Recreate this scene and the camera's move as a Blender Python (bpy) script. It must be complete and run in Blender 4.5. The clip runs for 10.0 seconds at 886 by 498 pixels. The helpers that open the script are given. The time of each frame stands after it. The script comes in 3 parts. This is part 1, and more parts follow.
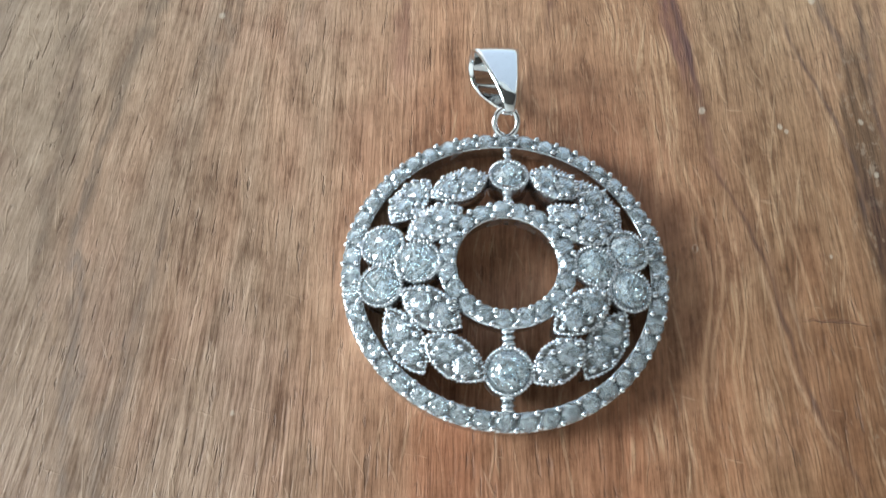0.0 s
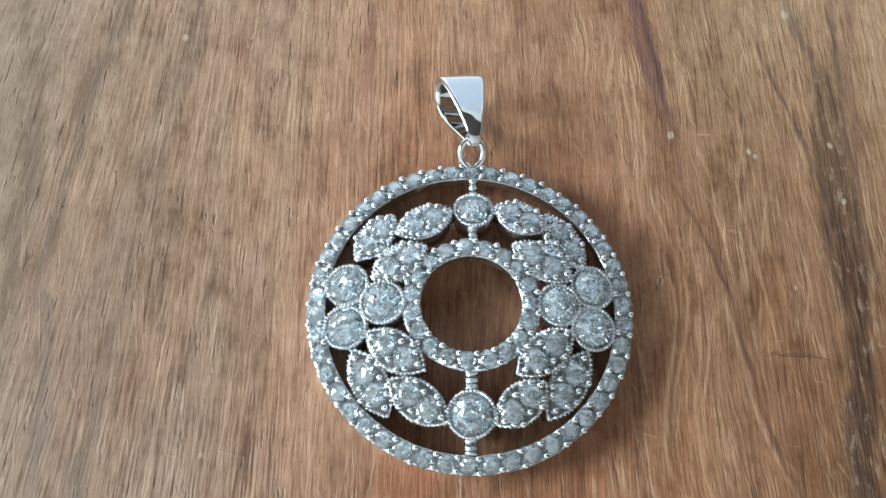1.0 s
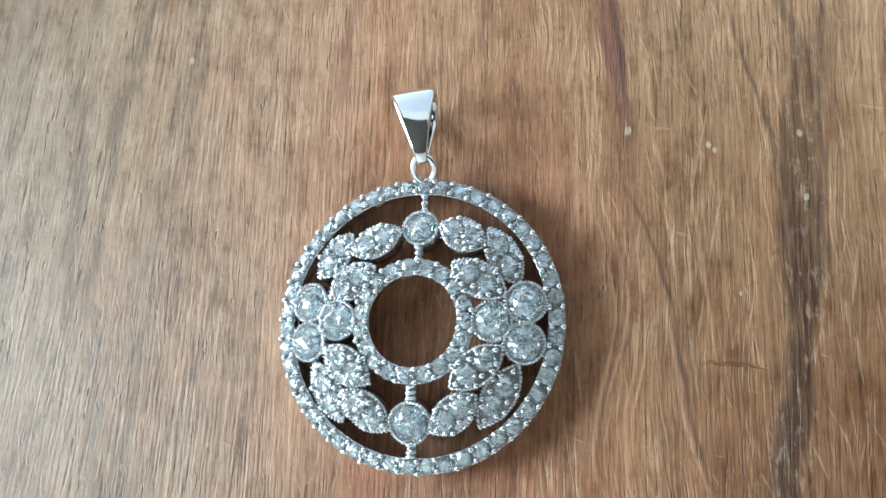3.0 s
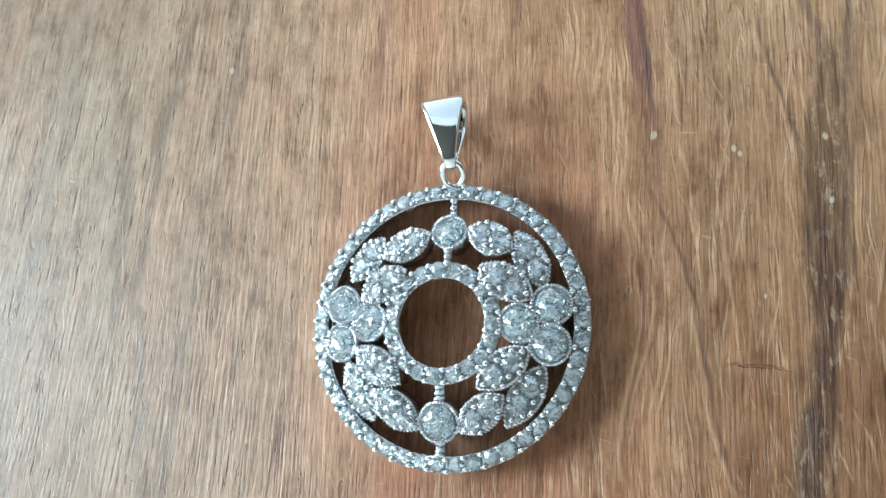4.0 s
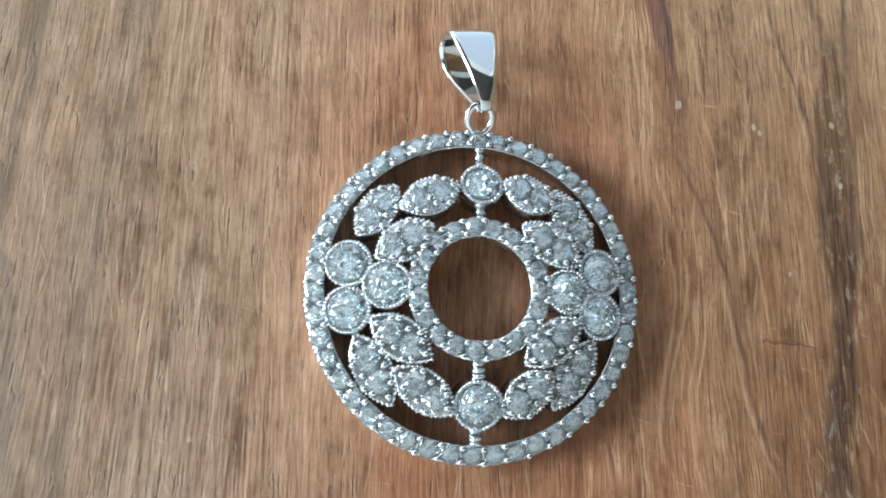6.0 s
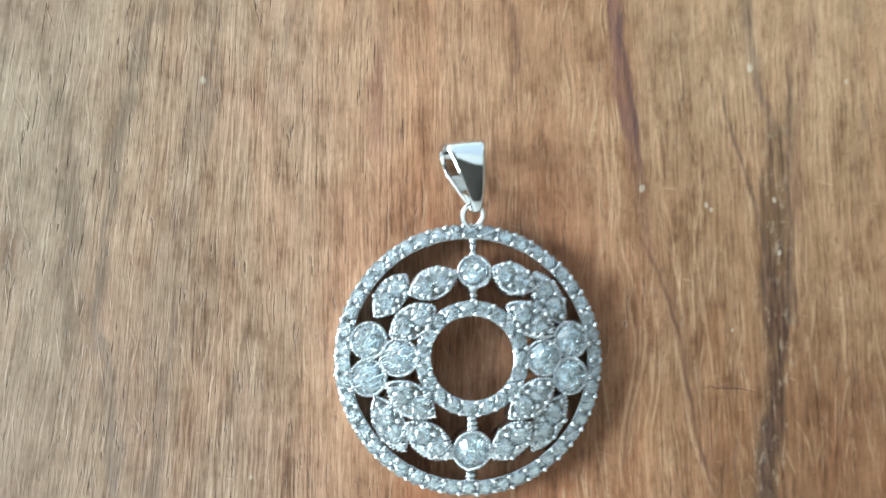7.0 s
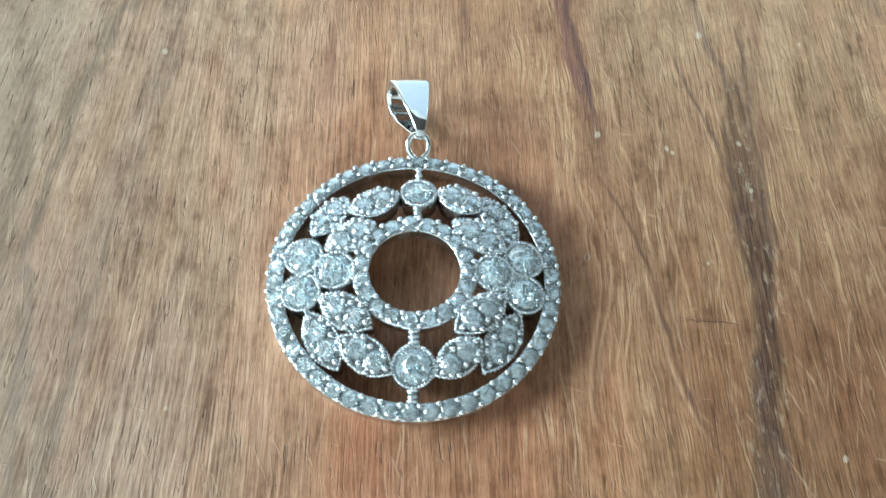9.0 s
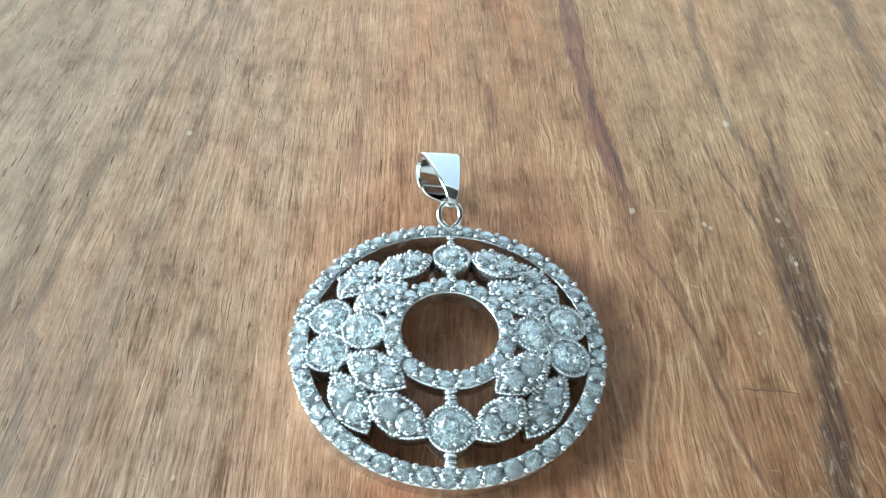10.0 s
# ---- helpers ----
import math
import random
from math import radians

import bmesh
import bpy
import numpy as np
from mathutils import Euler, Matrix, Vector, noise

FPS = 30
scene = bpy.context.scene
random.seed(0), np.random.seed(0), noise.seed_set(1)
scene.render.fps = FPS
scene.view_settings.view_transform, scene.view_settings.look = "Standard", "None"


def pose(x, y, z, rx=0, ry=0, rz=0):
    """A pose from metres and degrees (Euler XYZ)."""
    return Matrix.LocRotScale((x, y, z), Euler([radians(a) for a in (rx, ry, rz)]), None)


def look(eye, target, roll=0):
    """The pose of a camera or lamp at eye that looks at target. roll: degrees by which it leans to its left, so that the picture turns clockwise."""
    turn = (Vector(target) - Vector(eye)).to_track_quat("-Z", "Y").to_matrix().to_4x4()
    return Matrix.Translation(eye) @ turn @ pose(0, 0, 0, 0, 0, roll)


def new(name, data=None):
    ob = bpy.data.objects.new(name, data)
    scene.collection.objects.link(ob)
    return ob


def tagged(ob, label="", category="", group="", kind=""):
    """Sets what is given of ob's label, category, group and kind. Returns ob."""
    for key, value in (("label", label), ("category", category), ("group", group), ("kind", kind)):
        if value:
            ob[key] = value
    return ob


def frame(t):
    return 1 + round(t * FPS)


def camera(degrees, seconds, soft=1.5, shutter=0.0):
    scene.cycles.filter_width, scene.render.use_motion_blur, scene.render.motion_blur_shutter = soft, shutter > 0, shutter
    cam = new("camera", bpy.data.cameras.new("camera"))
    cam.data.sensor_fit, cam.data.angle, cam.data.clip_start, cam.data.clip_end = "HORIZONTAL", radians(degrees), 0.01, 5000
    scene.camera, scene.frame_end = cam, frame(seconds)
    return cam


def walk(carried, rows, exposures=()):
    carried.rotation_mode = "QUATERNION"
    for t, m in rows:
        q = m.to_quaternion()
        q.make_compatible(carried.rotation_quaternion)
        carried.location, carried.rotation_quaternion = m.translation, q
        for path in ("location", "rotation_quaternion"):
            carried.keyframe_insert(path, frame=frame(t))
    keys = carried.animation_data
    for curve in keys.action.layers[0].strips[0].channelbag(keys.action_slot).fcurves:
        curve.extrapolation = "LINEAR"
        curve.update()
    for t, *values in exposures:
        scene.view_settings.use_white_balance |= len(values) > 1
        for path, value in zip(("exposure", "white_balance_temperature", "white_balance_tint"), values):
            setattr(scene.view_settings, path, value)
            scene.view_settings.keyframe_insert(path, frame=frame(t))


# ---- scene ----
cam = camera(52.0, 10.0, shutter=0.3)
# seconds, eye, target, roll
PATH = [
    (0, (-0.00605, -0.03748, 0.08233), (-0.00601, 0.00725, -0.00711), 0.11),
    (0.2, (-0.00326, -0.03576, 0.08575), (-0.00525, 0.00622, 0.00055), -2.71),
    (0.5, (-0.00564, -0.03276, 0.08691), (-0.00472, 0.00951, -0.00371), 1.03),
    (0.8, (-0.00321, -0.03021, 0.08713), (-0.00307, 0.00809, 0.00019), -0.49),
    (1, (-0.00277, -0.02869, 0.08650), (-0.00251, 0.00990, -0.00576), -0.16),
    (1.2, (0.00054, -0.02716, 0.08755), (-0.00267, 0.00749, -0.00085), -5.74),
    (1.5, (0.00589, -0.02122, 0.08492), (-0.00035, 0.01046, -0.00973), -11.65),
    (1.7, (0.01033, -0.01784, 0.08452), (0.00004, 0.00948, -0.00588), -21.05),
    (2, (0.01396, -0.01683, 0.08405), (-0.00106, 0.00835, -0.01156), -31.37),
    (2.3, (0.01980, -0.01424, 0.08769), (-0.00005, 0.00669, -0.00283), -43.98),
    (2.5, (0.02341, -0.01280, 0.09085), (0.00002, 0.00854, -0.00400), -47.97),
    (2.7, (0.02667, -0.01127, 0.09277), (0.00138, 0.00853, -0.00193), -52.32),
    (4, (0.03334, -0.01121, 0.09614), (-0.00009, 0.00820, 0.00391), -60.06),
    (4.2, (0.02828, -0.01309, 0.09489), (0.00429, 0.00701, 0.00519), -50.68),
    (4.5, (0.02422, -0.01478, 0.09192), (0.00535, 0.00533, -0.00420), -43.32),
    (4.8, (0.00969, -0.01455, 0.09626), (0.00044, 0.00539, 0.00384), -24.95),
    (5, (0.00037, -0.01303, 0.09492), (-0.00294, 0.00865, -0.00264), -8.10),
    (5.2, (-0.00380, -0.01212, 0.08980), (-0.00013, 0.00976, -0.00257), 9.96),
    (5.5, (-0.00338, -0.01277, 0.08513), (0.00731, 0.01016, -0.01162), 25.61),
    (5.7, (-0.00969, -0.01540, 0.08472), (0.00457, 0.00902, -0.01120), 30.88),
    (6.8, (-0.01863, -0.00230, 0.09927), (-0.00604, 0.00716, 0.00052), 52.90),
    (7, (-0.01278, 0.00134, 0.10956), (-0.00371, 0.01206, 0.01055), 39.65),
    (7.2, (-0.00999, 0.00075, 0.11315), (-0.00244, 0.01390, 0.01937), 30.20),
    (7.5, (-0.00408, -0.00265, 0.11475), (-0.00042, 0.01591, 0.01655), 10.36),
    (7.7, (-0.00536, -0.01866, 0.10327), (-0.00255, 0.01717, 0.01533), 3.79),
    (8, (-0.00262, -0.02836, 0.08423), (-0.00145, 0.01285, -0.00688), 0.94),
    (8.2, (0.00191, -0.03729, 0.08205), (0.00225, 0.00461, -0.00321), 0.19),
    (8.5, (0.00313, -0.04317, 0.08723), (0.00488, 0.00052, -0.00270), 1.45),
    (8.7, (0.00302, -0.04473, 0.09038), (0.00479, -0.00169, 0.00571), 1.76),
    (9, (0.00100, -0.04398, 0.09045), (0.00321, 0.00363, 0.00254), 1.88),
    (9.2, (-0.00028, -0.04293, 0.09088), (0.00184, 0.00425, 0.00845), 1.91),
    (9.5, (-0.00297, -0.04502, 0.08957), (-0.00026, 0.01152, 0.00713), 1.91),
    (9.7, (-0.00232, -0.04895, 0.08486), (-0.00041, 0.00763, 0.00856), 0.88),
    (10, (-0.00374, -0.05307, 0.07737), (-0.00026, 0.01274, 0.00216), 2.38),
]
# exposure and white balance: seconds, stops, kelvin, tint
TONE = [
    (0.0, -0.02, 6480, 11), (1.0, -0.07, 6480, 11), (1.5, 0.06, 6450, 10), (2.0, 0.01, 6430, 10), (2.7, 0.08, 6330, 8), (4.0, 0.20, 6180, 5),
    (4.5, 0.11, 6280, 7), (5.0, -0.03, 6430, 10), (5.7, -0.05, 6430, 10), (6.8, 0.30, 6280, 5), (7.5, 0.32, 6180, 2),
    (8.0, 0.28, 6030, -1), (9.0, 0.25, 6080, 0), (10.0, 0.30, 6130, 1),
]
walk(cam, [(t, look(eye, target, roll)) for t, eye, target, roll in PATH], TONE)

# ---- light ----
world = bpy.data.worlds.new("sky")
scene.world = world
world.use_nodes = True
wn = world.node_tree
sky = wn.nodes.new("ShaderNodeTexSky")
sky.sky_type, sky.sun_disc = "NISHITA", False
sky.sun_elevation, sky.sun_rotation = radians(35), radians(-40)
wn.links.new(sky.outputs[0], wn.nodes["Background"].inputs[0])
wn.nodes["Background"].inputs[1].default_value = 0.10


def window_light(name, m, width, height, power, colour):
    """Daylight that comes in through a window's opening."""
    lamp = bpy.data.lights.new(name, "AREA")
    lamp.shape, lamp.size, lamp.size_y, lamp.energy, lamp.color = "RECTANGLE", width, height, power, colour
    ob = new(name, lamp)
    ob.matrix_world = m
    return ob


DAY = (0.79, 0.94, 1.0)
window_light("daylight_north", look((0.2, 0.885, 0.82), (0.2, 0.0, 0.82)), 2.6, 1.56, 8.5, DAY)
window_light("daylight_west", look((-1.085, 0.02, 0.455), (0.0, 0.02, 0.455)), 0.5, 0.50, 38.5, DAY)


# ---- materials ----
def material(name):
    m = bpy.data.materials.new(name)
    m.use_nodes = True
    nt = m.node_tree
    return m, nt, nt.nodes["Principled BSDF"]


class Net:
    """Short hands for building a node tree."""

    def __init__(self, nt):
        self.nt = nt

    def put(self, socket, value):
        if isinstance(value, bpy.types.NodeSocket):
            self.nt.links.new(value, socket)
        elif value is not None:
            socket.default_value = value

    def math(self, op, a, b=None, c=None, clamp=False):
        n = self.nt.nodes.new("ShaderNodeMath")
        n.operation, n.use_clamp = op, clamp
        for s, v in zip(n.inputs, (a, b, c)):
            self.put(s, v)
        return n.outputs[0]

    def xyz(self, x, y, z=0.0):
        n = self.nt.nodes.new("ShaderNodeCombineXYZ")
        for s, v in zip(n.inputs, (x, y, z)):
            self.put(s, v)
        return n.outputs[0]

    def noise(self, vector, scale, detail=3.0, rough=0.55, distort=0.0):
        n = self.nt.nodes.new("ShaderNodeTexNoise")
        self.put(n.inputs["Vector"], vector)
        n.inputs["Scale"].default_value, n.inputs["Detail"].default_value = scale, detail
        n.inputs["Roughness"].default_value, n.inputs["Distortion"].default_value = rough, distort
        return n.outputs[0]

    def span(self, value, lo, hi, a=0.0, b=1.0):
        n = self.nt.nodes.new("ShaderNodeMapRange")
        n.interpolation_type = "SMOOTHSTEP"
        self.put(n.inputs[0], value)
        for s, v in zip(n.inputs[1:5], (lo, hi, a, b)):
            self.put(s, v)
        return n.outputs[0]

    def mix(self, fac, a, b, blend="MIX"):
        n = self.nt.nodes.new("ShaderNodeMix")
        n.data_type, n.blend_type = "RGBA", blend
        self.put(n.inputs[0], fac)
        for s, v in zip((n.inputs[6], n.inputs[7]), (a, b)):
            self.put(s, (*v, 1) if isinstance(v, tuple) else v)
        return n.outputs[2]

    def ramp(self, fac, stops):
        n = self.nt.nodes.new("ShaderNodeValToRGB")
        self.put(n.inputs[0], fac)
        e = n.color_ramp.elements
        while len(e) < len(stops):
            e.new(0.5)
        for el, (p, c) in zip(e, stops):
            el.position, el.color = p, (*c, 1)
        return n.outputs[0]


def plain(name, colour, rough=0.6, metal=0.0, grain=400.0, vary=0.08, bump=0.1, depth=0.0002):
    """Paint, plaster, metal: one colour with a fine uneven grain."""
    m, nt, b = material(name)
    k = Net(nt)
    co = nt.nodes.new("ShaderNodeTexCoord").outputs["Object"]
    fine, wide = k.noise(co, grain, 4), k.noise(co, grain / 14, 2)
    both = k.math("ADD", k.math("MULTIPLY", fine, 0.5), k.math("MULTIPLY", wide, 0.5))
    dark = tuple(c * (1 - vary) for c in colour)
    lite = tuple(min(1, c * (1 + vary)) for c in colour)
    nt.links.new(k.ramp(both, [(0.3, dark), (0.7, lite)]), b.inputs["Base Color"])
    nt.links.new(k.span(wide, 0.3, 0.7, rough * 0.85, rough * 1.15), b.inputs["Roughness"])
    b.inputs["Metallic"].default_value = metal
    bp = nt.nodes.new("ShaderNodeBump")
    bp.inputs["Strength"].default_value, bp.inputs["Distance"].default_value = bump, depth
    nt.links.new(fine, bp.inputs["Height"])
    nt.links.new(bp.outputs[0], b.inputs["Normal"])
    return m


def wood_material():
    """Old oiled hardwood, its grain along y, with dark mineral streaks, pores and scratches. Sizes in centimetres."""
    m, nt, b = material("oiled_hardwood")
    k = Net(nt)
    mul, add, sub = (lambda p, q: k.math("MULTIPLY", p, q)), (lambda p, q: k.math("ADD", p, q)), (lambda p, q: k.math("SUBTRACT", p, q))
    co = nt.nodes.new("ShaderNodeTexCoord").outputs["Object"]
    sep = nt.nodes.new("ShaderNodeSeparateXYZ")
    nt.links.new(co, sep.inputs[0])
    x0, y = mul(sep.outputs[0], 100.0), mul(sep.outputs[1], 100.0)

    def cloud(sx, sy, z, detail=3.0, rough=0.6):
        """Noise that does not follow the grain."""
        return k.noise(k.xyz(mul(x0, sx), mul(y, sy), z), 1.0, detail, rough)

    # the grain wanders sideways, and leans outwards where the board turns grey
    bend, wig = sub(cloud(0.35, 0.12, 0.0, 2), 0.5), sub(cloud(2.0, 0.8, 3.0, 3), 0.5)
    near = k.math("MINIMUM", k.math("MAXIMUM", y, -9.0), 9.0)
    outer = k.math("MINIMUM", k.math("MAXIMUM", sub(-1.0, x0), 0.0), 4.0)
    x = add(sub(x0, mul(mul(outer, near), 0.034)), add(mul(bend, 0.35), mul(wig, 0.022)))

    def fibre(sx, sy, z, detail=3.0, rough=0.6):
        return k.noise(k.xyz(mul(x, sx), mul(y, sy), z), 1.0, detail, rough)

    zones, broad, mid = fibre(0.55, 0.08, 11.0), fibre(2.4, 0.24, 5.0, 4), fibre(7.5, 0.55, 0.0, 4)
    comb, hair = fibre(20.0, 1.0, 2.0, 3, 0.64), fibre(42.0, 3.0, 7.0, 3, 0.66)
    mottle, blotch = cloud(3.4, 2.2, 61.0, 6, 0.72), cloud(0.7, 0.45, 67.0, 4, 0.6)
    calm = k.span(blotch, 0.36, 0.62, 0.45, 1.15)
    far = mul(k.span(x0, -5.2, -2.4, 0.6, 1.0), k.span(y, 6.0, 2.5, 0.6, 1.0))
    quiet = mul(k.span(x0, -0.6, 1.4, 1.0, 0.85), far)
    comb = add(0.5, mul(sub(comb, 0.5), mul(calm, quiet)))
    hair = add(0.5, mul(sub(hair, 0.5), far))
    # base colour: grey and dry, then pink-brown, then a deeper brown with an olive margin
    ramp = nt.nodes.new("ShaderNodeMapRange")
    k.put(ramp.inputs[0], add(x0, mul(sub(zones, 0.5), 2.4)))
    ramp.inputs[1].default_value, ramp.inputs[2].default_value = -6.0, 6.0
    colour = k.ramp(ramp.outputs[0], [(0.10, (0.262, 0.182, 0.124)), (0.30, (0.338, 0.213, 0.137)), (0.43, (0.345, 0.199, 0.119)), (0.60, (0.300, 0.157, 0.085)), (0.74, (0.250, 0.134, 0.071)), (0.90, (0.262, 0.146, 0.078))])
    olive = mul(mul(k.span(x0, 2.0, 2.5), k.span(y, 1.4, 4.2)), k.span(x0, 14.0, 7.0))
    colour = k.mix(mul(olive, 0.75), colour, (0.335, 0.205, 0.118))
    # lower right: browner wood, with the phone's shade put into the colour
    dusky_shade = mul(mul(k.span(x0, 1.8, 4.0), k.span(y, 2.0, -1.2)), k.span(add(x0, sub(0.0, y)), 34.0, 14.0))
    colour = k.mix(mul(dusky_shade, 0.95), colour, (0.182, 0.088, 0.044))
    # lower left darkened as well, as shade in the colour
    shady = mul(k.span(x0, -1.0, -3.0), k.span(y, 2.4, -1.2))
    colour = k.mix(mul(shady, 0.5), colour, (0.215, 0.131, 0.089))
    # redder middle of the board, with the shade in the pendant's gaps put in
    warm_shade = mul(mul(k.span(x0, -2.8, -0.2), k.span(x0, 2.3, 1.0)), mul(k.span(zones, 0.30, 0.62, 0.60, 1.0), k.span(y, 3.4, 1.2, 0.1, 1.0)))
    colour = k.mix(mul(warm_shade, 0.8), colour, (0.262, 0.106, 0.054))
    # light and dark fibres
    tone = add(0.5, mul(sub(zones, 0.5), 0.16))
    for layer, weight in ((broad, 0.22), (mid, 0.26), (comb, 0.44), (hair, 0.34), (mottle, 0.44), (blotch, 0.14)):
        tone = add(tone, mul(sub(layer, 0.5), weight))
    shade = k.ramp(tone, [(0.34, (0.40, 0.34, 0.30)), (0.43, (0.74, 0.70, 0.67)), (0.50, (1.0, 1.0, 1.0)), (0.57, (1.22, 1.24, 1.26)), (0.66, (1.52, 1.62, 1.70))])
    colour = k.mix(1.0, colour, shade, "MULTIPLY")
    redden = mul(k.span(fibre(1.1, 0.2, 23.0, 2), 0.46, 0.66), 0.5)
    colour = k.mix(redden, colour, k.mix(1.0, colour, (1.04, 0.88, 0.80), "MULTIPLY"))
    # soft dark veils along the grain
    smoke = mul(k.span(fibre(1.7, 0.34, 83.0, 4, 0.62), 0.56, 0.74), 0.30)
    colour = k.mix(smoke, colour, (0.150, 0.078, 0.046))
    # long pale lines that wander off the grain, mostly on the browner side
    u = add(x0, mul(sub(cloud(0.9, 0.5, 71.0, 2), 0.5), 0.45))
    track = k.noise(k.xyz(mul(u, 7.0), mul(y, 0.16), 73.0), 1.0, 2, 0.6)
    patch = k.span(cloud(1.5, 0.8, 91.0, 4), 0.40, 0.60)
    where = mul(mul(k.span(mottle, 0.38, 0.54), patch), k.span(x0, -1.5, 1.5, 0.2, 1.0))
    pale = mul(k.span(k.math("ABSOLUTE", sub(track, 0.5)), 0.022, 0.003), where)
    furrow = mul(k.span(k.math("ABSOLUTE", sub(track, 0.545)), 0.022, 0.004), where)
    colour = k.mix(mul(furrow, 0.36), colour, (0.140, 0.068, 0.038))
    colour = k.mix(mul(pale, 0.42), colour, (0.560, 0.370, 0.220))
    # short scratches at several angles
    scratch = None
    for turn, fine, along, seed, cut in ((0.13, 19.0, 0.9, 131.0, 0.64), (-0.20, 17.0, 1.0, 137.0, 0.645), (0.42, 17.0, 1.3, 139.0, 0.675), (1.30, 15.0, 1.9, 149.0, 0.70)):
        ca, sa = math.cos(turn), math.sin(turn)
        side, length = add(mul(x0, ca * fine), mul(y, sa * fine)), add(mul(x0, -sa * along), mul(y, ca * along))
        mark = k.span(k.noise(k.xyz(side, length, seed), 1.0, 2, 0.5), cut, cut + 0.05)
        scratch = mark if scratch is None else k.math("MAXIMUM", scratch, mark)
    colour = k.mix(mul(scratch, k.span(x0, -3.0, 1.5, 0.10, 0.22)), colour, (0.600, 0.410, 0.255))
    dents = k.span(cloud(10.0, 4.5, 151.0, 3), 0.63, 0.70)
    colour = k.mix(mul(dents, k.span(x0, -1.0, 1.0, 0.22, 0.42)), colour, (0.135, 0.066, 0.037))

    # stains, veins and pale fibres lie on the board as a mask and a tint; fine fibres fray their edges
    mark = nt.nodes.new("ShaderNodeAttribute")
    mark.attribute_name = "stain"
    wear = nt.nodes.new("ShaderNodeAttribute")
    wear.attribute_name = "wear"
    parts = nt.nodes.new("ShaderNodeSeparateColor")
    nt.links.new(wear.outputs["Color"], parts.inputs[0])
    worn = k.span(fibre(14.0, 1.6, 31.0, 4), 0.36, 0.60, 0.50, 1.0)
    colour = k.mix(mul(mark.outputs["Alpha"], worn), colour, mark.outputs["Color"])
    # crumbled pale flakes and chips in the dark band
    flake = mul(k.span(k.noise(k.xyz(x0, mul(y, 0.6), 111.0), 8.0, 5, 0.75), 0.53, 0.62), parts.outputs[0])
    colour = k.mix(mul(flake, 0.40), colour, (0.350, 0.262, 0.190))
    chips = mul(k.span(cloud(11.0, 3.5, 117.0, 5, 0.7), 0.55, 0.63), parts.outputs[1])
    colour = k.mix(mul(chips, 0.50), colour, (0.330, 0.240, 0.165))
    dust = k.span(k.noise(k.xyz(x0, mul(y, 0.55), 97.0), 17.0, 4, 0.7), 0.54, 0.70)
    colour = k.mix(mul(dust, 0.40), colour, (0.150, 0.076, 0.044))
    pink = k.span(k.noise(k.xyz(x0, mul(y, 0.5), 101.0), 1.1, 4, 0.65), 0.48, 0.66)
    colour = k.mix(mul(pink, 0.30), colour, k.mix(1.0, colour, (1.0, 0.87, 0.90), "MULTIPLY"))
    # short dark pores, most of them in the paler wood
    pores = mul(k.span(fibre(20.0, 2.0, 41.0, 3), 0.60, 0.68), k.span(fibre(3.0, 0.8, 43.0, 2), 0.42, 0.58))
    pores = mul(pores, k.span(x0, 0.5, -2.0, 0.55, 1.0))
    colour = k.mix(mul(pores, 0.62), colour, (0.115, 0.060, 0.036))
    ragged = mul(sub(k.noise(k.xyz(x0, y), 22.0, 3), 0.5), 0.5)
    colour = k.mix(mul(k.span(add(parts.outputs[2], ragged), 0.45, 0.85), 0.55), colour, (0.54, 0.45, 0.35))
    # a short crack across the grain
    crack = mul(k.span(k.math("ABSOLUTE", sub(y, add(-0.43, mul(wig, 0.25)))), 0.022, 0.005), mul(k.span(x0, 2.85, 3.1), k.span(x0, 3.62, 3.35)))
    colour = k.mix(mul(crack, 0.5), colour, (0.13, 0.056, 0.036))
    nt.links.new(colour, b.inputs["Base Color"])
    rough = add(0.46, mul(sub(mid, 0.5), 0.35))
    nt.links.new(add(rough, mul(pores, 0.2)), b.inputs["Roughness"])
    b.inputs["Specular IOR Level"].default_value = 0.25
    height = add(add(mul(comb, 0.50), mul(hair, 0.26)), add(mul(pale, 0.06), mul(scratch, 0.06)))
    height = sub(height, add(mul(k.math("MAXIMUM", furrow, dents), 0.08), add(mul(pores, 0.5), mul(crack, 0.6))))
    bp = nt.nodes.new("ShaderNodeBump")
    bp.inputs["Strength"].default_value, bp.inputs["Distance"].default_value = 0.9, 0.0003
    nt.links.new(height, bp.inputs["Height"])
    nt.links.new(bp.outputs[0], b.inputs["Normal"])
    return m


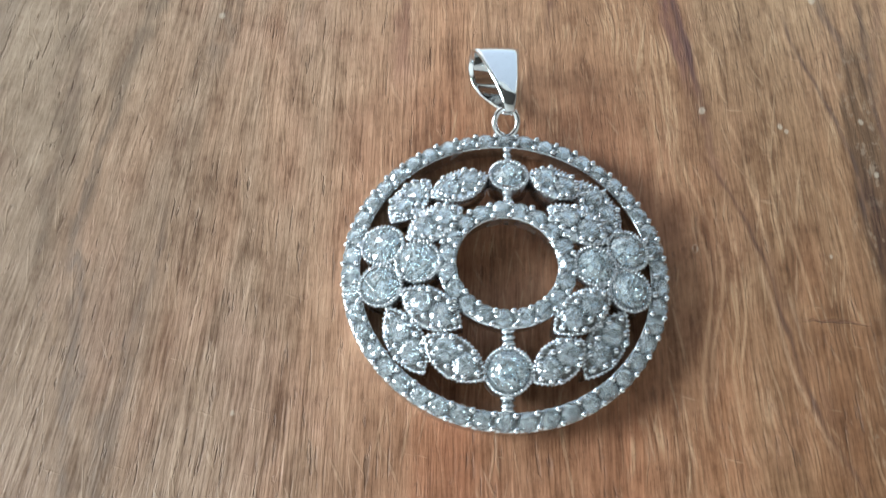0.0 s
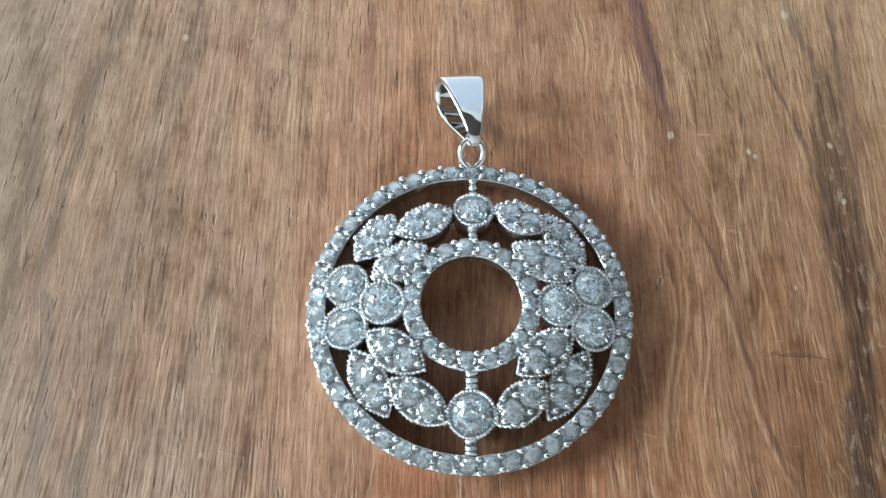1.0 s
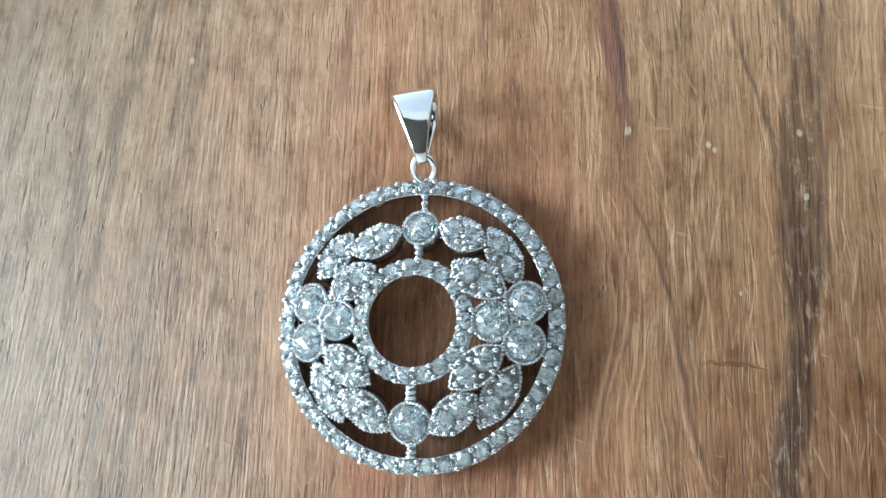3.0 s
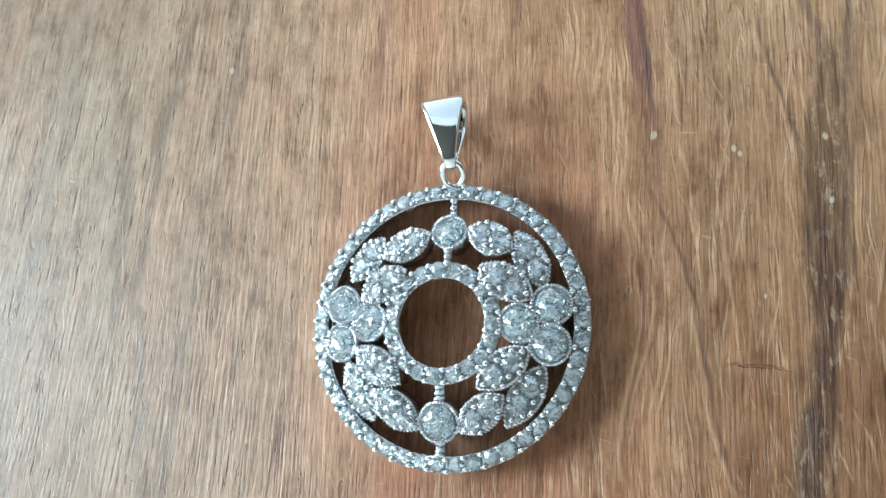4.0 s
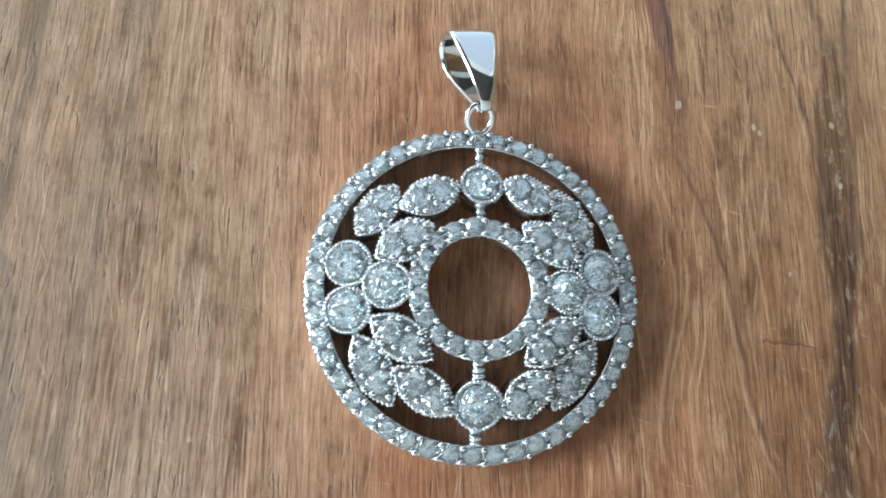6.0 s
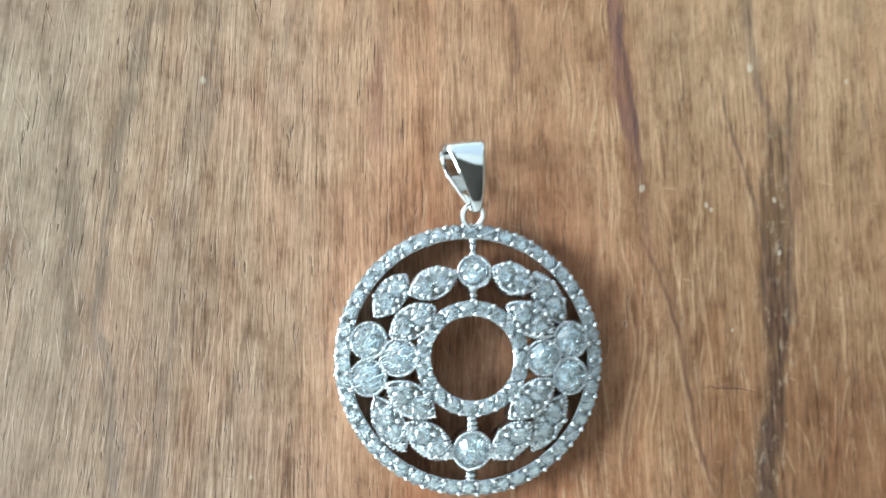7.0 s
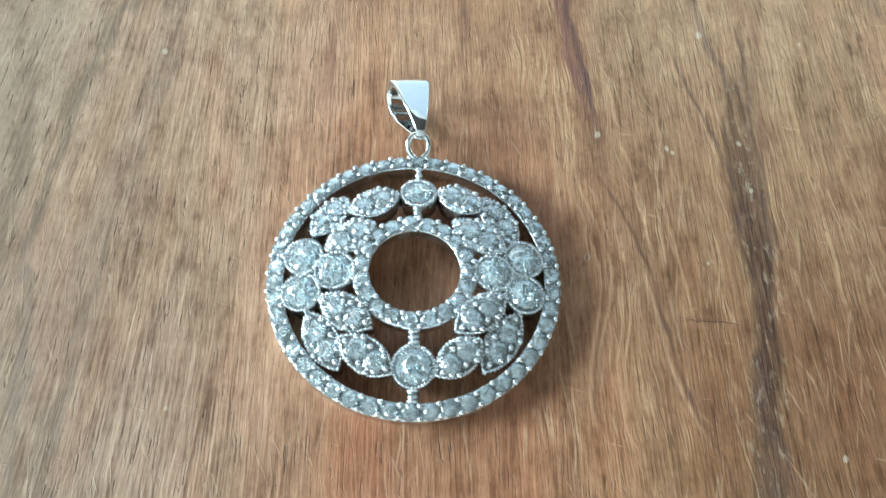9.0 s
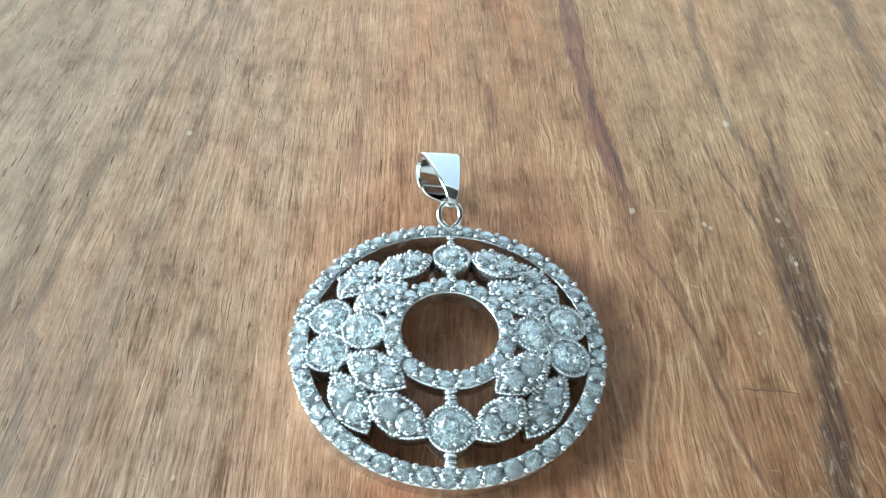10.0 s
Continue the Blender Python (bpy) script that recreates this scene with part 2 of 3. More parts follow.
def cut_material(name, colour, rough, metal, clear, size, lean):
    """Cut crystal, or the bright foil behind it; small uneven facets break up what it mirrors and bends."""
    m, nt, b = material(name)
    k = Net(nt)
    co = nt.nodes.new("ShaderNodeTexCoord").outputs["Object"]
    own = nt.nodes.new("ShaderNodeObjectInfo").outputs["Random"]
    cells = nt.nodes.new("ShaderNodeTexVoronoi")
    shift = nt.nodes.new("ShaderNodeVectorMath")
    nt.links.new(co, shift.inputs[0])
    nt.links.new(k.xyz(own, k.math("MULTIPLY", own, 7.3), k.math("MULTIPLY", own, 3.1)), shift.inputs[1])
    nt.links.new(shift.outputs[0], cells.inputs["Vector"])
    cells.inputs["Scale"].default_value = size
    tilt = nt.nodes.new("ShaderNodeVectorMath")
    tilt.operation = "MULTIPLY_ADD"
    nt.links.new(cells.outputs["Color"], tilt.inputs[0])
    tilt.inputs[1].default_value, tilt.inputs[2].default_value = (2 * lean,) * 3, (-lean,) * 3
    total = nt.nodes.new("ShaderNodeVectorMath")
    nt.links.new(nt.nodes.new("ShaderNodeNewGeometry").outputs["Normal"], total.inputs[0])
    nt.links.new(tilt.outputs[0], total.inputs[1])
    unit = nt.nodes.new("ShaderNodeVectorMath")
    unit.operation = "NORMALIZE"
    nt.links.new(total.outputs[0], unit.inputs[0])
    nt.links.new(unit.outputs[0], b.inputs["Normal"])
    b.inputs["Base Color"].default_value = (*colour, 1)
    b.inputs["Roughness"].default_value = rough
    b.inputs["Metallic"].default_value = metal
    b.inputs["IOR"].default_value = 2.15
    b.inputs["Transmission Weight"].default_value = clear
    return m


WOOD = wood_material()
SILVER = plain("bright_silver", (0.68, 0.71, 0.73), 0.24, 1.0, 2500.0, 0.05, 0.25, 0.00003)
POLISHED = plain("polished_silver", (0.76, 0.78, 0.79), 0.05, 1.0, 900.0, 0.03, 0.04, 0.00002)
CRYSTAL = cut_material("clear_cut_crystal", (0.87, 0.965, 1.0), 0.02, 0.0, 0.87, 2600.0, 0.30)
LARGE_CRYSTAL = cut_material("clear_large_crystal", (0.87, 0.965, 1.0), 0.02, 0.0, 0.87, 1700.0, 0.26)
LARGE_FOIL = cut_material("large_silver_foil", (0.84, 0.90, 0.93), 0.06, 1.0, 0.0, 1900.0, 0.30)
FOIL = cut_material("silver_foil", (0.84, 0.90, 0.93), 0.08, 1.0, 0.0, 3100.0, 0.34)
PLASTER = plain("white_plaster", (0.78, 0.77, 0.74), 0.85, 0.0, 40.0, 0.05, 0.2, 0.001)
DARK_OVERHEAD = plain("dark_overhead", (0.085, 0.076, 0.068), 0.7, 0.0, 30.0, 0.2, 0.2, 0.001)
BOARDS = plain("brown_floor_boards", (0.22, 0.14, 0.09), 0.6, 0.0, 20.0, 0.2, 0.2, 0.001)
DIM = plain("brown_grey_plaster", (0.34, 0.31, 0.29), 0.85, 0.0, 40.0, 0.08, 0.2, 0.001)


# ---- building helpers ----
def mesh_of(name, bm, mat, smooth=True):
    me = bpy.data.meshes.new(name)
    bm.to_mesh(me)
    bm.free()
    me.materials.append(mat)
    if smooth:
        me.shade_smooth()
    return me


def part(name, bm, mat, parent=None, label="", smooth=True, at=None):
    ob = new(name, mesh_of(name, bm, mat, smooth) if isinstance(bm, bmesh.types.BMesh) else bm)
    if parent:
        ob.parent = parent
    if at is not None:
        ob.matrix_local = at
    if label:
        ob["label"] = label
    return ob


def add_box(bm, lo, hi, bevel=0.0):
    mid = [(a + b) / 2 for a, b in zip(lo, hi)]
    size = [b - a for a, b in zip(lo, hi)]
    made = bmesh.ops.create_cube(bm, size=1.0, matrix=Matrix.Translation(mid) @ Matrix.Diagonal((*size, 1)))
    if bevel:
        edges = list({e for v in made["verts"] for e in v.link_edges})
        bmesh.ops.bevel(bm, geom=edges, offset=bevel, segments=3, affect="EDGES", profile=0.5)
    return bm


def lathe(bm, section, steps, m=None):
    """Turns a closed section of (r, z) round the z axis."""
    rings = []
    for i in range(steps):
        a = 2 * math.pi * i / steps
        ring = [bm.verts.new((r * math.cos(a), r * math.sin(a), z)) for r, z in section]
        if m:
            for v in ring:
                v.co = m @ v.co
        rings.append(ring)
    n = len(section)
    for i in range(steps):
        p, q = rings[i], rings[(i + 1) % steps]
        for j in range(n):
            bm.faces.new((p[j], q[j], q[(j + 1) % n], p[(j + 1) % n]))
    return bm


def round_section(r0, r1, z0, z1, c, slope=0.0):
    """A rectangle with rounded corners in (r, z); its top tilts by slope."""
    pts = []
    for cx, cz, a0 in ((r1 - c, z0 + c, -90), (r1 - c, z1 - c, 0), (r0 + c, z1 - c, 90), (r0 + c, z0 + c, 180)):
        for s in range(4):
            a = radians(a0 + 30 * s)
            px, pz = cx + c * math.cos(a), cz + c * math.sin(a)
            pts.append((px, pz + slope * (px - (r0 + r1) / 2)))
    return pts


def add_bead(bm, m, r, level=1, squash=(1, 1, 1)):
    bmesh.ops.create_icosphere(bm, subdivisions=level, radius=r, matrix=m @ Matrix.Diagonal((*squash, 1)))


def add_tube(bm, centre, r, steps=12, closed=True):
    """A round wire along centre points."""
    n, rings = len(centre), []
    for i, p in enumerate(centre):
        a = centre[(i - 1) % n] if closed or i else p
        b = centre[(i + 1) % n] if closed or i < n - 1 else p
        t = (Vector(b) - Vector(a)).normalized()
        u = t.orthogonal().normalized() if not rings else (last - t * last.dot(t)).normalized()
        last, w = u, t.cross(u)
        rings.append([bm.verts.new(Vector(p) + r * (math.cos(s) * u + math.sin(s) * w)) for s in (2 * math.pi * j / steps for j in range(steps))])
    for i in range(n if closed else n - 1):
        p, q = rings[i], rings[(i + 1) % n]
        for j in range(steps):
            bm.faces.new((p[j], q[j], q[(j + 1) % steps], p[(j + 1) % steps]))
    bmesh.ops.recalc_face_normals(bm, faces=bm.faces)
    return bm


# ---- the room ----
ROOM_X, ROOM_Y, FLOOR_Z, CEIL_Z = (-1.1, 1.9), (-0.78, 0.9), -0.75, 1.65


def structure(name, bm, mat, label, category):
    return tagged(part(name, bm, mat, smooth=False), label, category, kind="structure")


def wall_with_opening(axis, at, outer, along, hole):
    """A wall in the plane axis = at, as thick as outer, with an opening (a0, a1, z0, z1)."""
    bm = bmesh.new()
    a0, a1, z0, z1 = hole
    for u0, u1, v0, v1 in ((along[0], a0, FLOOR_Z, CEIL_Z), (a1, along[1], FLOOR_Z, CEIL_Z), (a0, a1, FLOOR_Z, z0), (a0, a1, z1, CEIL_Z)):
        lo, hi = ((u0, min(at, outer), v0), (u1, max(at, outer), v1)) if axis == "y" else ((min(at, outer), u0, v0), (max(at, outer), u1, v1))
        add_box(bm, lo, hi)
    return bm


NORTH_HOLE, WEST_HOLE = (-1.1, 1.5, 0.03, 1.61), (-0.25, 0.29, 0.19, 0.72)
structure("wall_north", wall_with_opening("y", ROOM_Y[1], ROOM_Y[1] + 0.2, (ROOM_X[0] - 0.2, ROOM_X[1] + 0.2), NORTH_HOLE), PLASTER, "white plastered wall with a wide window opening", "wall")
structure("wall_west", wall_with_opening("x", ROOM_X[0], ROOM_X[0] - 0.2, (ROOM_Y[0] - 0.2, ROOM_Y[1]), WEST_HOLE), PLASTER, "white plastered wall with a window opening", "wall")
# unseen wall, added dim so the silver mirrors something dark
structure("dim_wall_east", add_box(bmesh.new(), (ROOM_X[1], ROOM_Y[0], FLOOR_Z), (ROOM_X[1] + 0.2, ROOM_Y[1], CEIL_Z)), DIM, "unseen grey-brown plastered wall, added dim for dark reflections", "wall")
# unseen wall, set close and white to throw fill light on the pendant
structure("fill_wall_south", add_box(bmesh.new(), (ROOM_X[0], ROOM_Y[0] - 0.2, FLOOR_Z), (ROOM_X[1] + 0.2, ROOM_Y[0], CEIL_Z)), PLASTER, "unseen white plastered wall, added close by to reflect fill light", "wall")
structure("floor", add_box(bmesh.new(), (ROOM_X[0] - 0.2, ROOM_Y[0] - 0.2, FLOOR_Z - 0.1), (ROOM_X[1] + 0.2, ROOM_Y[1] + 0.2, FLOOR_Z)), BOARDS, "brown wooden floor", "floor")
# unseen ceiling, added dark in place of the phone that blocks overhead light
structure("ceiling", add_box(bmesh.new(), (ROOM_X[0] - 0.2, ROOM_Y[0] - 0.2, CEIL_Z), (ROOM_X[1] + 0.2, ROOM_Y[1] + 0.2, CEIL_Z + 0.1)), DARK_OVERHEAD, "unseen dark grey-brown ceiling, added to keep overhead light low", "ceiling")

# ---- the table ----
def lattice_noise(u, v, seed):
    """Smooth noise between -0.5 and 0.5 over arrays of u and v."""
    table = np.random.RandomState(seed).rand(64, 64)
    iu, iv = np.floor(u).astype(int), np.floor(v).astype(int)
    fu, fv = u - iu, v - iv
    fu, fv = fu * fu * (3 - 2 * fu), fv * fv * (3 - 2 * fv)
    low = table[iu % 64, iv % 64] * (1 - fu) + table[(iu + 1) % 64, iv % 64] * fu
    high = table[iu % 64, (iv + 1) % 64] * (1 - fu) + table[(iu + 1) % 64, (iv + 1) % 64] * fu
    return low * (1 - fv) + high * fv - 0.5


def smooth(value, lo, hi):
    f = np.clip((value - lo) / (hi - lo), 0, 1)
    return f * f * (3 - 2 * f)


def board_marks(x, y):
    """Stains, cracks and pale fibres of the board at the places x, y in centimetres: tint and cover, and where it is worn."""
    tint, cover = np.zeros((len(x), 3)), np.zeros(len(x))

    def along(line, width, lo, hi, soft, rag):
        """A mask along the line x = a + b y + c y^2 + d y^3, between two values of y."""
        a, b, c, d = line
        cy = np.clip(y, lo - 0.8, hi + 0.8)
        seed = int(abs(a) * 1000) % 9973
        fray = rag * (lattice_noise(x * 5.0, y * 2.0, seed) + 0.5 * lattice_noise(x * 11.0, y * 4.5, seed + 1))
        off = np.abs(x - (a + cy * (b + cy * (c + cy * d))) + fray)
        return (1 - smooth(off, width * (1 - soft), width)) * smooth(y, lo - 0.3, lo + 0.3) * (1 - smooth(y, hi - 0.3, hi + 0.3))

    def stain(line, width, lo, hi, soft, rag, strength, colour):
        nonlocal tint, cover
        mask = np.clip(along(line, width, lo, hi, soft, rag) * strength, 0, 1)
        tint = tint * (1 - mask)[:, None] + mask[:, None] * np.array(colour)
        cover = 1 - (1 - cover) * (1 - mask)

    BAND = (3.846, 0.077, -0.014, 0.002)
    # the broad dark band: greyish and crumbled, purple-brown along its middle stretch
    stain(BAND, 0.20, -14.0, 3.0, 0.40, 0.12, 0.95, (0.105, 0.056, 0.030))
    stain(BAND, 0.14, -1.9, 1.25, 0.45, 0.16, 0.95, (0.052, 0.025, 0.017))
    stain((4.06, 0.06, -0.012, 0.002), 0.07, 0.4, 3.6, 0.8, 0.12, 0.75, (0.070, 0.040, 0.030))
    stain((3.72, 0.05, 0.0, 0.0), 0.20, -12.0, -0.9, 0.8, 0.30, 0.60, (0.100, 0.056, 0.040))
    stain((5.027, -0.501, 0.047, 0.0), 0.10, 2.9, 6.5, 0.8, 0.12, 0.70, (0.120, 0.074, 0.054))
    stain((4.13, 0.118, -0.025, 0.004), 0.16, 1.5, 6.5, 0.9, 0.25, 0.55, (0.190, 0.094, 0.060))
    stain((6.10, 0.0, 0.0, 0.0), 0.16, 4.0, 9.0, 0.8, 0.25, 0.65, (0.130, 0.088, 0.066))
    stain((5.00, 0.06, 0.0, 0.0), 0.10, 2.0, 4.6, 0.9, 0.25, 0.45, (0.160, 0.096, 0.060))
    # the wine-red streak, and the crack that runs on from it
    stain((2.804, -0.362, 0.048, -0.002), 0.15, 2.55, 7.5, 0.35, 0.10, 1.0, (0.165, 0.078, 0.058))
    stain((2.86, -0.362, 0.048, -0.002), 0.055, 2.3, 4.4, 0.6, 0.06, 0.80, (0.088, 0.044, 0.038))
    stain((2.49, -0.13, 0.0, 0.0), 0.10, 1.3, 2.6, 0.9, 0.14, 0.55, (0.170, 0.080, 0.058))
    stain((2.670, -0.159, -0.050, -0.050), 0.034, -1.6, 1.4, 0.70, 0.07, 0.85, (0.098, 0.047, 0.031))
    stain((2.73, -0.159, -0.050, -0.050), 0.10, -1.5, 0.7, 0.95, 0.15, 0.30, (0.150, 0.072, 0.046))
    stain((2.60, -0.159, -0.050, -0.050), 0.030, -1.6, 0.2, 0.8, 0.04, 0.60, (0.480, 0.300, 0.185))
    stain((2.62, -0.26, 0.0, 0.0), 0.035, -9.0, -1.7, 0.8, 0.12, 0.70, (0.105, 0.050, 0.034))
    stain((3.309, 0.947, -0.547, 0.080), 0.036, 0.7, 3.3, 0.8, 0.05, 0.85, (0.095, 0.054, 0.040))
    # pale fibres beside the pendant
    PALE = (0.500, 0.300, 0.172)
    stain((2.055, 0.104, -0.220, -0.132), 0.030, -1.5, 0.65, 0.7, 0.05, 0.55, PALE)
    stain((2.105, 0.104, -0.220, -0.132), 0.026, -1.5, 0.6, 0.7, 0.05, 0.40, (0.120, 0.058, 0.034))
    stain((2.201, 0.199, -0.330, -0.271), 0.028, -1.0, 0.55, 0.7, 0.04, 0.55, PALE)
    stain((2.245, 0.199, -0.330, -0.271), 0.024, -1.0, 0.5, 0.7, 0.04, 0.40, (0.120, 0.058, 0.034))
    stain((2.473, 0.360, 0.131, 0.0), 0.028, -1.2, 0.0, 0.8, 0.06, 0.75, PALE)
    stain((2.33, 0.25, 0.09, 0.0), 0.026, -1.6, -0.3, 0.8, 0.06, 0.65, PALE)
    stain((2.537, -0.835, 0.387, -0.062), 0.030, 0.7, 3.2, 0.8, 0.06, 0.60, PALE)
    stain((2.42, -0.835, 0.387, -0.062), 0.026, 0.9, 2.8, 0.8, 0.08, 0.60, PALE)
    stain((1.62, 0.05, 0.0, 0.0), 0.026, 0.9, 2.2, 0.8, 0.12, 0.60, PALE)
    stain((2.75, -0.12, 0.0, 0.0), 0.030, 0.6, 3.0, 0.8, 0.10, 0.55, PALE)
    stain((3.02, -0.10, 0.0, 0.0), 0.028, -0.2, 1.6, 0.8, 0.10, 0.55, PALE)
    # veins in the grey part, and a red one behind the bail
    GREY = (0.150, 0.100, 0.068)
    stain((-4.287, -0.157, 0.106, -0.009), 0.13, 0.3, 6.5, 0.85, 0.22, 0.80, GREY)
    stain((-4.25, -0.157, 0.106, -0.009), 0.05, 0.3, 2.4, 0.8, 0.12, 0.65, (0.120, 0.080, 0.056))
    stain((-3.479, 0.139, -0.060, -0.042), 0.11, -2.4, 0.9, 0.9, 0.22, 0.55, (0.165, 0.112, 0.082))
    stain((-4.28, -0.150, -0.002, 0.0), 0.08, -2.2, 0.8, 0.9, 0.18, 0.65, (0.150, 0.108, 0.086))
    stain((-4.681, 0.022, -0.026, 0.0), 0.13, 0.2, 3.2, 0.85, 0.26, 0.75, GREY)
    stain((-4.92, 0.12, 0.0, 0.0), 0.16, 4.4, 7.5, 0.9, 0.30, 0.55, (0.165, 0.124, 0.096))
    stain((-3.30, 0.06, 0.0, 0.0), 0.09, 2.6, 6.5, 0.9, 0.25, 0.45, (0.170, 0.122, 0.092))
    stain((-2.55, 0.10, 0.0, 0.0), 0.05, 3.0, 5.5, 0.9, 0.20, 0.45, (0.160, 0.105, 0.076))
    stain((-0.935, -0.197, 0.084, -0.010), 0.10, 2.5, 7.0, 0.8, 0.16, 0.60, (0.215, 0.100, 0.066))
    stain((-2.492, 1.651, -0.214, 0.0), 0.035, 3.0, 4.6, 0.8, 0.08, 0.65, (0.135, 0.062, 0.044))
    stain((-6.2, 0.10, 0.0, 0.0), 0.30, -9.0, 9.0, 0.9, 0.40, 0.35, (0.190, 0.140, 0.108))
    wear = np.zeros((len(x), 4))
    wear[:, 0] = along((3.92, 0.06, -0.012, 0.002), 0.26, 0.9, 2.9, 0.5, 0.2)
    wear[:, 1] = along(BAND, 0.34, -9.0, 0.8, 0.5, 0.2)
    for px, py, r in ((1.955, 0.376, 0.07), (2.24, 2.07, 0.075), (3.06, 1.86, 0.06), (3.12, 1.80, 0.05), (3.72, 3.64, 0.09), (5.01, 3.48, 0.06), (4.37, -1.96, 0.06),
                      (-2.55, -1.34, 0.05), (-3.17, 3.40, 0.08), (3.32, 0.29, 0.04), (3.95, 1.92, 0.06), (3.98, 1.25, 0.06), (-1.98, -1.43, 0.04)):
        wear[:, 2] = np.maximum(wear[:, 2], 1 - smooth(np.hypot(x - px + 0.3 * (y - py) * (py % 1 - 0.5), 0.7 * (y - py)), 0.1 * r, r))
    # one fleck is a pale ring round a dark hole
    hole = np.hypot(x - 1.955, 0.7 * (y - 0.376))
    wear[:, 2] *= smooth(hole, 0.008, 0.020)
    mask = 1 - smooth(hole, 0.006, 0.018)
    tint = tint * (1 - mask)[:, None] + mask[:, None] * np.array((0.05, 0.03, 0.02))
    cover = 1 - (1 - cover) * (1 - mask)
    return np.column_stack([tint / np.maximum(cover, 1e-4)[:, None], cover]), wear


def board_mesh(lo, hi, thick):
    """A table board with rounded edges, its upper face in fine strips where it is marked."""
    def steps(*runs):
        return np.unique(np.round(np.concatenate([np.linspace(a, b, max(2, int(round((b - a) / w)) + 1)) for a, b, w in runs]), 6))

    c = 0.003
    xs = steps((lo[0] + c, -0.07, 0.03), (-0.07, 0.014, 0.0004), (0.014, 0.045, 0.00014), (0.045, 0.08, 0.0004), (0.08, hi[0] - c, 0.03))
    ys = steps((lo[1] + c, -0.03, 0.03), (-0.03, 0.045, 0.0003), (0.045, 0.075, 0.0006), (0.075, hi[1] - c, 0.03))
    nx, ny = len(xs), len(ys)
    gx, gy = (g.ravel() for g in np.meshgrid(xs, ys, indexing="ij"))
    index = np.arange(nx * ny).reshape(nx, ny)
    faces = np.stack([index[:-1, :-1], index[1:, :-1], index[1:, 1:], index[:-1, 1:]], -1).reshape(-1, 4)
    rim = np.concatenate([index[:, 0], index[-1, 1:], index[-2::-1, -1], index[0, -2:0:-1]])
    out = np.column_stack([np.where(gx[rim] <= lo[0] + 1.01 * c, -1, np.where(gx[rim] >= hi[0] - 1.01 * c, 1, 0)), np.where(gy[rim] <= lo[1] + 1.01 * c, -1, np.where(gy[rim] >= hi[1] - 1.01 * c, 1, 0))])
    places, walls, last = [np.column_stack([gx, gy, np.zeros(nx * ny)])], [faces], rim
    for spread, z in ((0.5, -0.13), (0.87, -0.5), (1.0, -1.0), (1.0, -thick / c + 1.0), (0.5, -thick / c + 0.13)):
        ring = np.column_stack([gx[rim] + out[:, 0] * c * spread, gy[rim] + out[:, 1] * c * spread, np.full(len(rim), z * c)])
        now = np.arange(len(rim)) + sum(len(p) for p in places)
        places.append(ring)
        walls.append(np.stack([last, now, np.roll(now, -1), np.roll(last, -1)], -1))
        last = now
    places, walls = np.concatenate(places), np.concatenate(walls)
    me = bpy.data.meshes.new("tabletop")
    me.from_pydata(places, [], walls.tolist() + [last[::-1].tolist()])
    stains, wear = board_marks(places[:, 0] * 100, places[:, 1] * 100)
    for name, values in (("stain", stains), ("wear", wear)):
        me.attributes.new(name, "FLOAT_COLOR", "POINT").data.foreach_set("color", values.astype(np.float32).ravel())
    me.materials.append(WOOD)
    return me


table = tagged(new("wooden_table"), "oiled reddish-brown hardwood table, grain and dark streaks showing", "table")
table.location = (0.2, -0.2, FLOOR_Z)
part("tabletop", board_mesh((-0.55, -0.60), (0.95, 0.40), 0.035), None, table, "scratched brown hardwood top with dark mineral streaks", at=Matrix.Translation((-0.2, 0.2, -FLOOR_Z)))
leg_mesh = mesh_of("leg", add_box(bmesh.new(), (-0.03, -0.03, 0.0), (0.03, 0.03, -FLOOR_Z - 0.035), 0.003), WOOD, False)
for lx, ly in ((-0.68, -0.43), (0.68, -0.43), (-0.68, 0.43), (0.68, 0.43)):
    part("leg", leg_mesh, None, table, at=Matrix.Translation((lx, ly, 0)))

# ---- the pendant, sizes in millimetres until it is set down ----
MM = 0.001
RIM_TOP, DOME, RIM_R = 2.07, 0.0098, 15.0


def dome_z(x, y):
    return RIM_TOP + DOME * (RIM_R ** 2 - x * x - y * y)


def on_dome(x, y, turn=0.0, lift=0.0):
    """A frame on the pendant's domed face, z along its normal, in metres."""
    n = Vector((2 * DOME * x, 2 * DOME * y, 1.0)).normalized()
    t = Vector((math.cos(turn), math.sin(turn), 0.0))
    t = (t - n * t.dot(n)).normalized()
    w = n.cross(t)
    p = (Vector((x, y, dome_z(x, y))) + n * lift) * MM
    return Matrix(((t.x, w.x, n.x, p.x), (t.y, w.y, n.y, p.y), (t.z, w.z, n.z, p.z), (0, 0, 0, 1)))


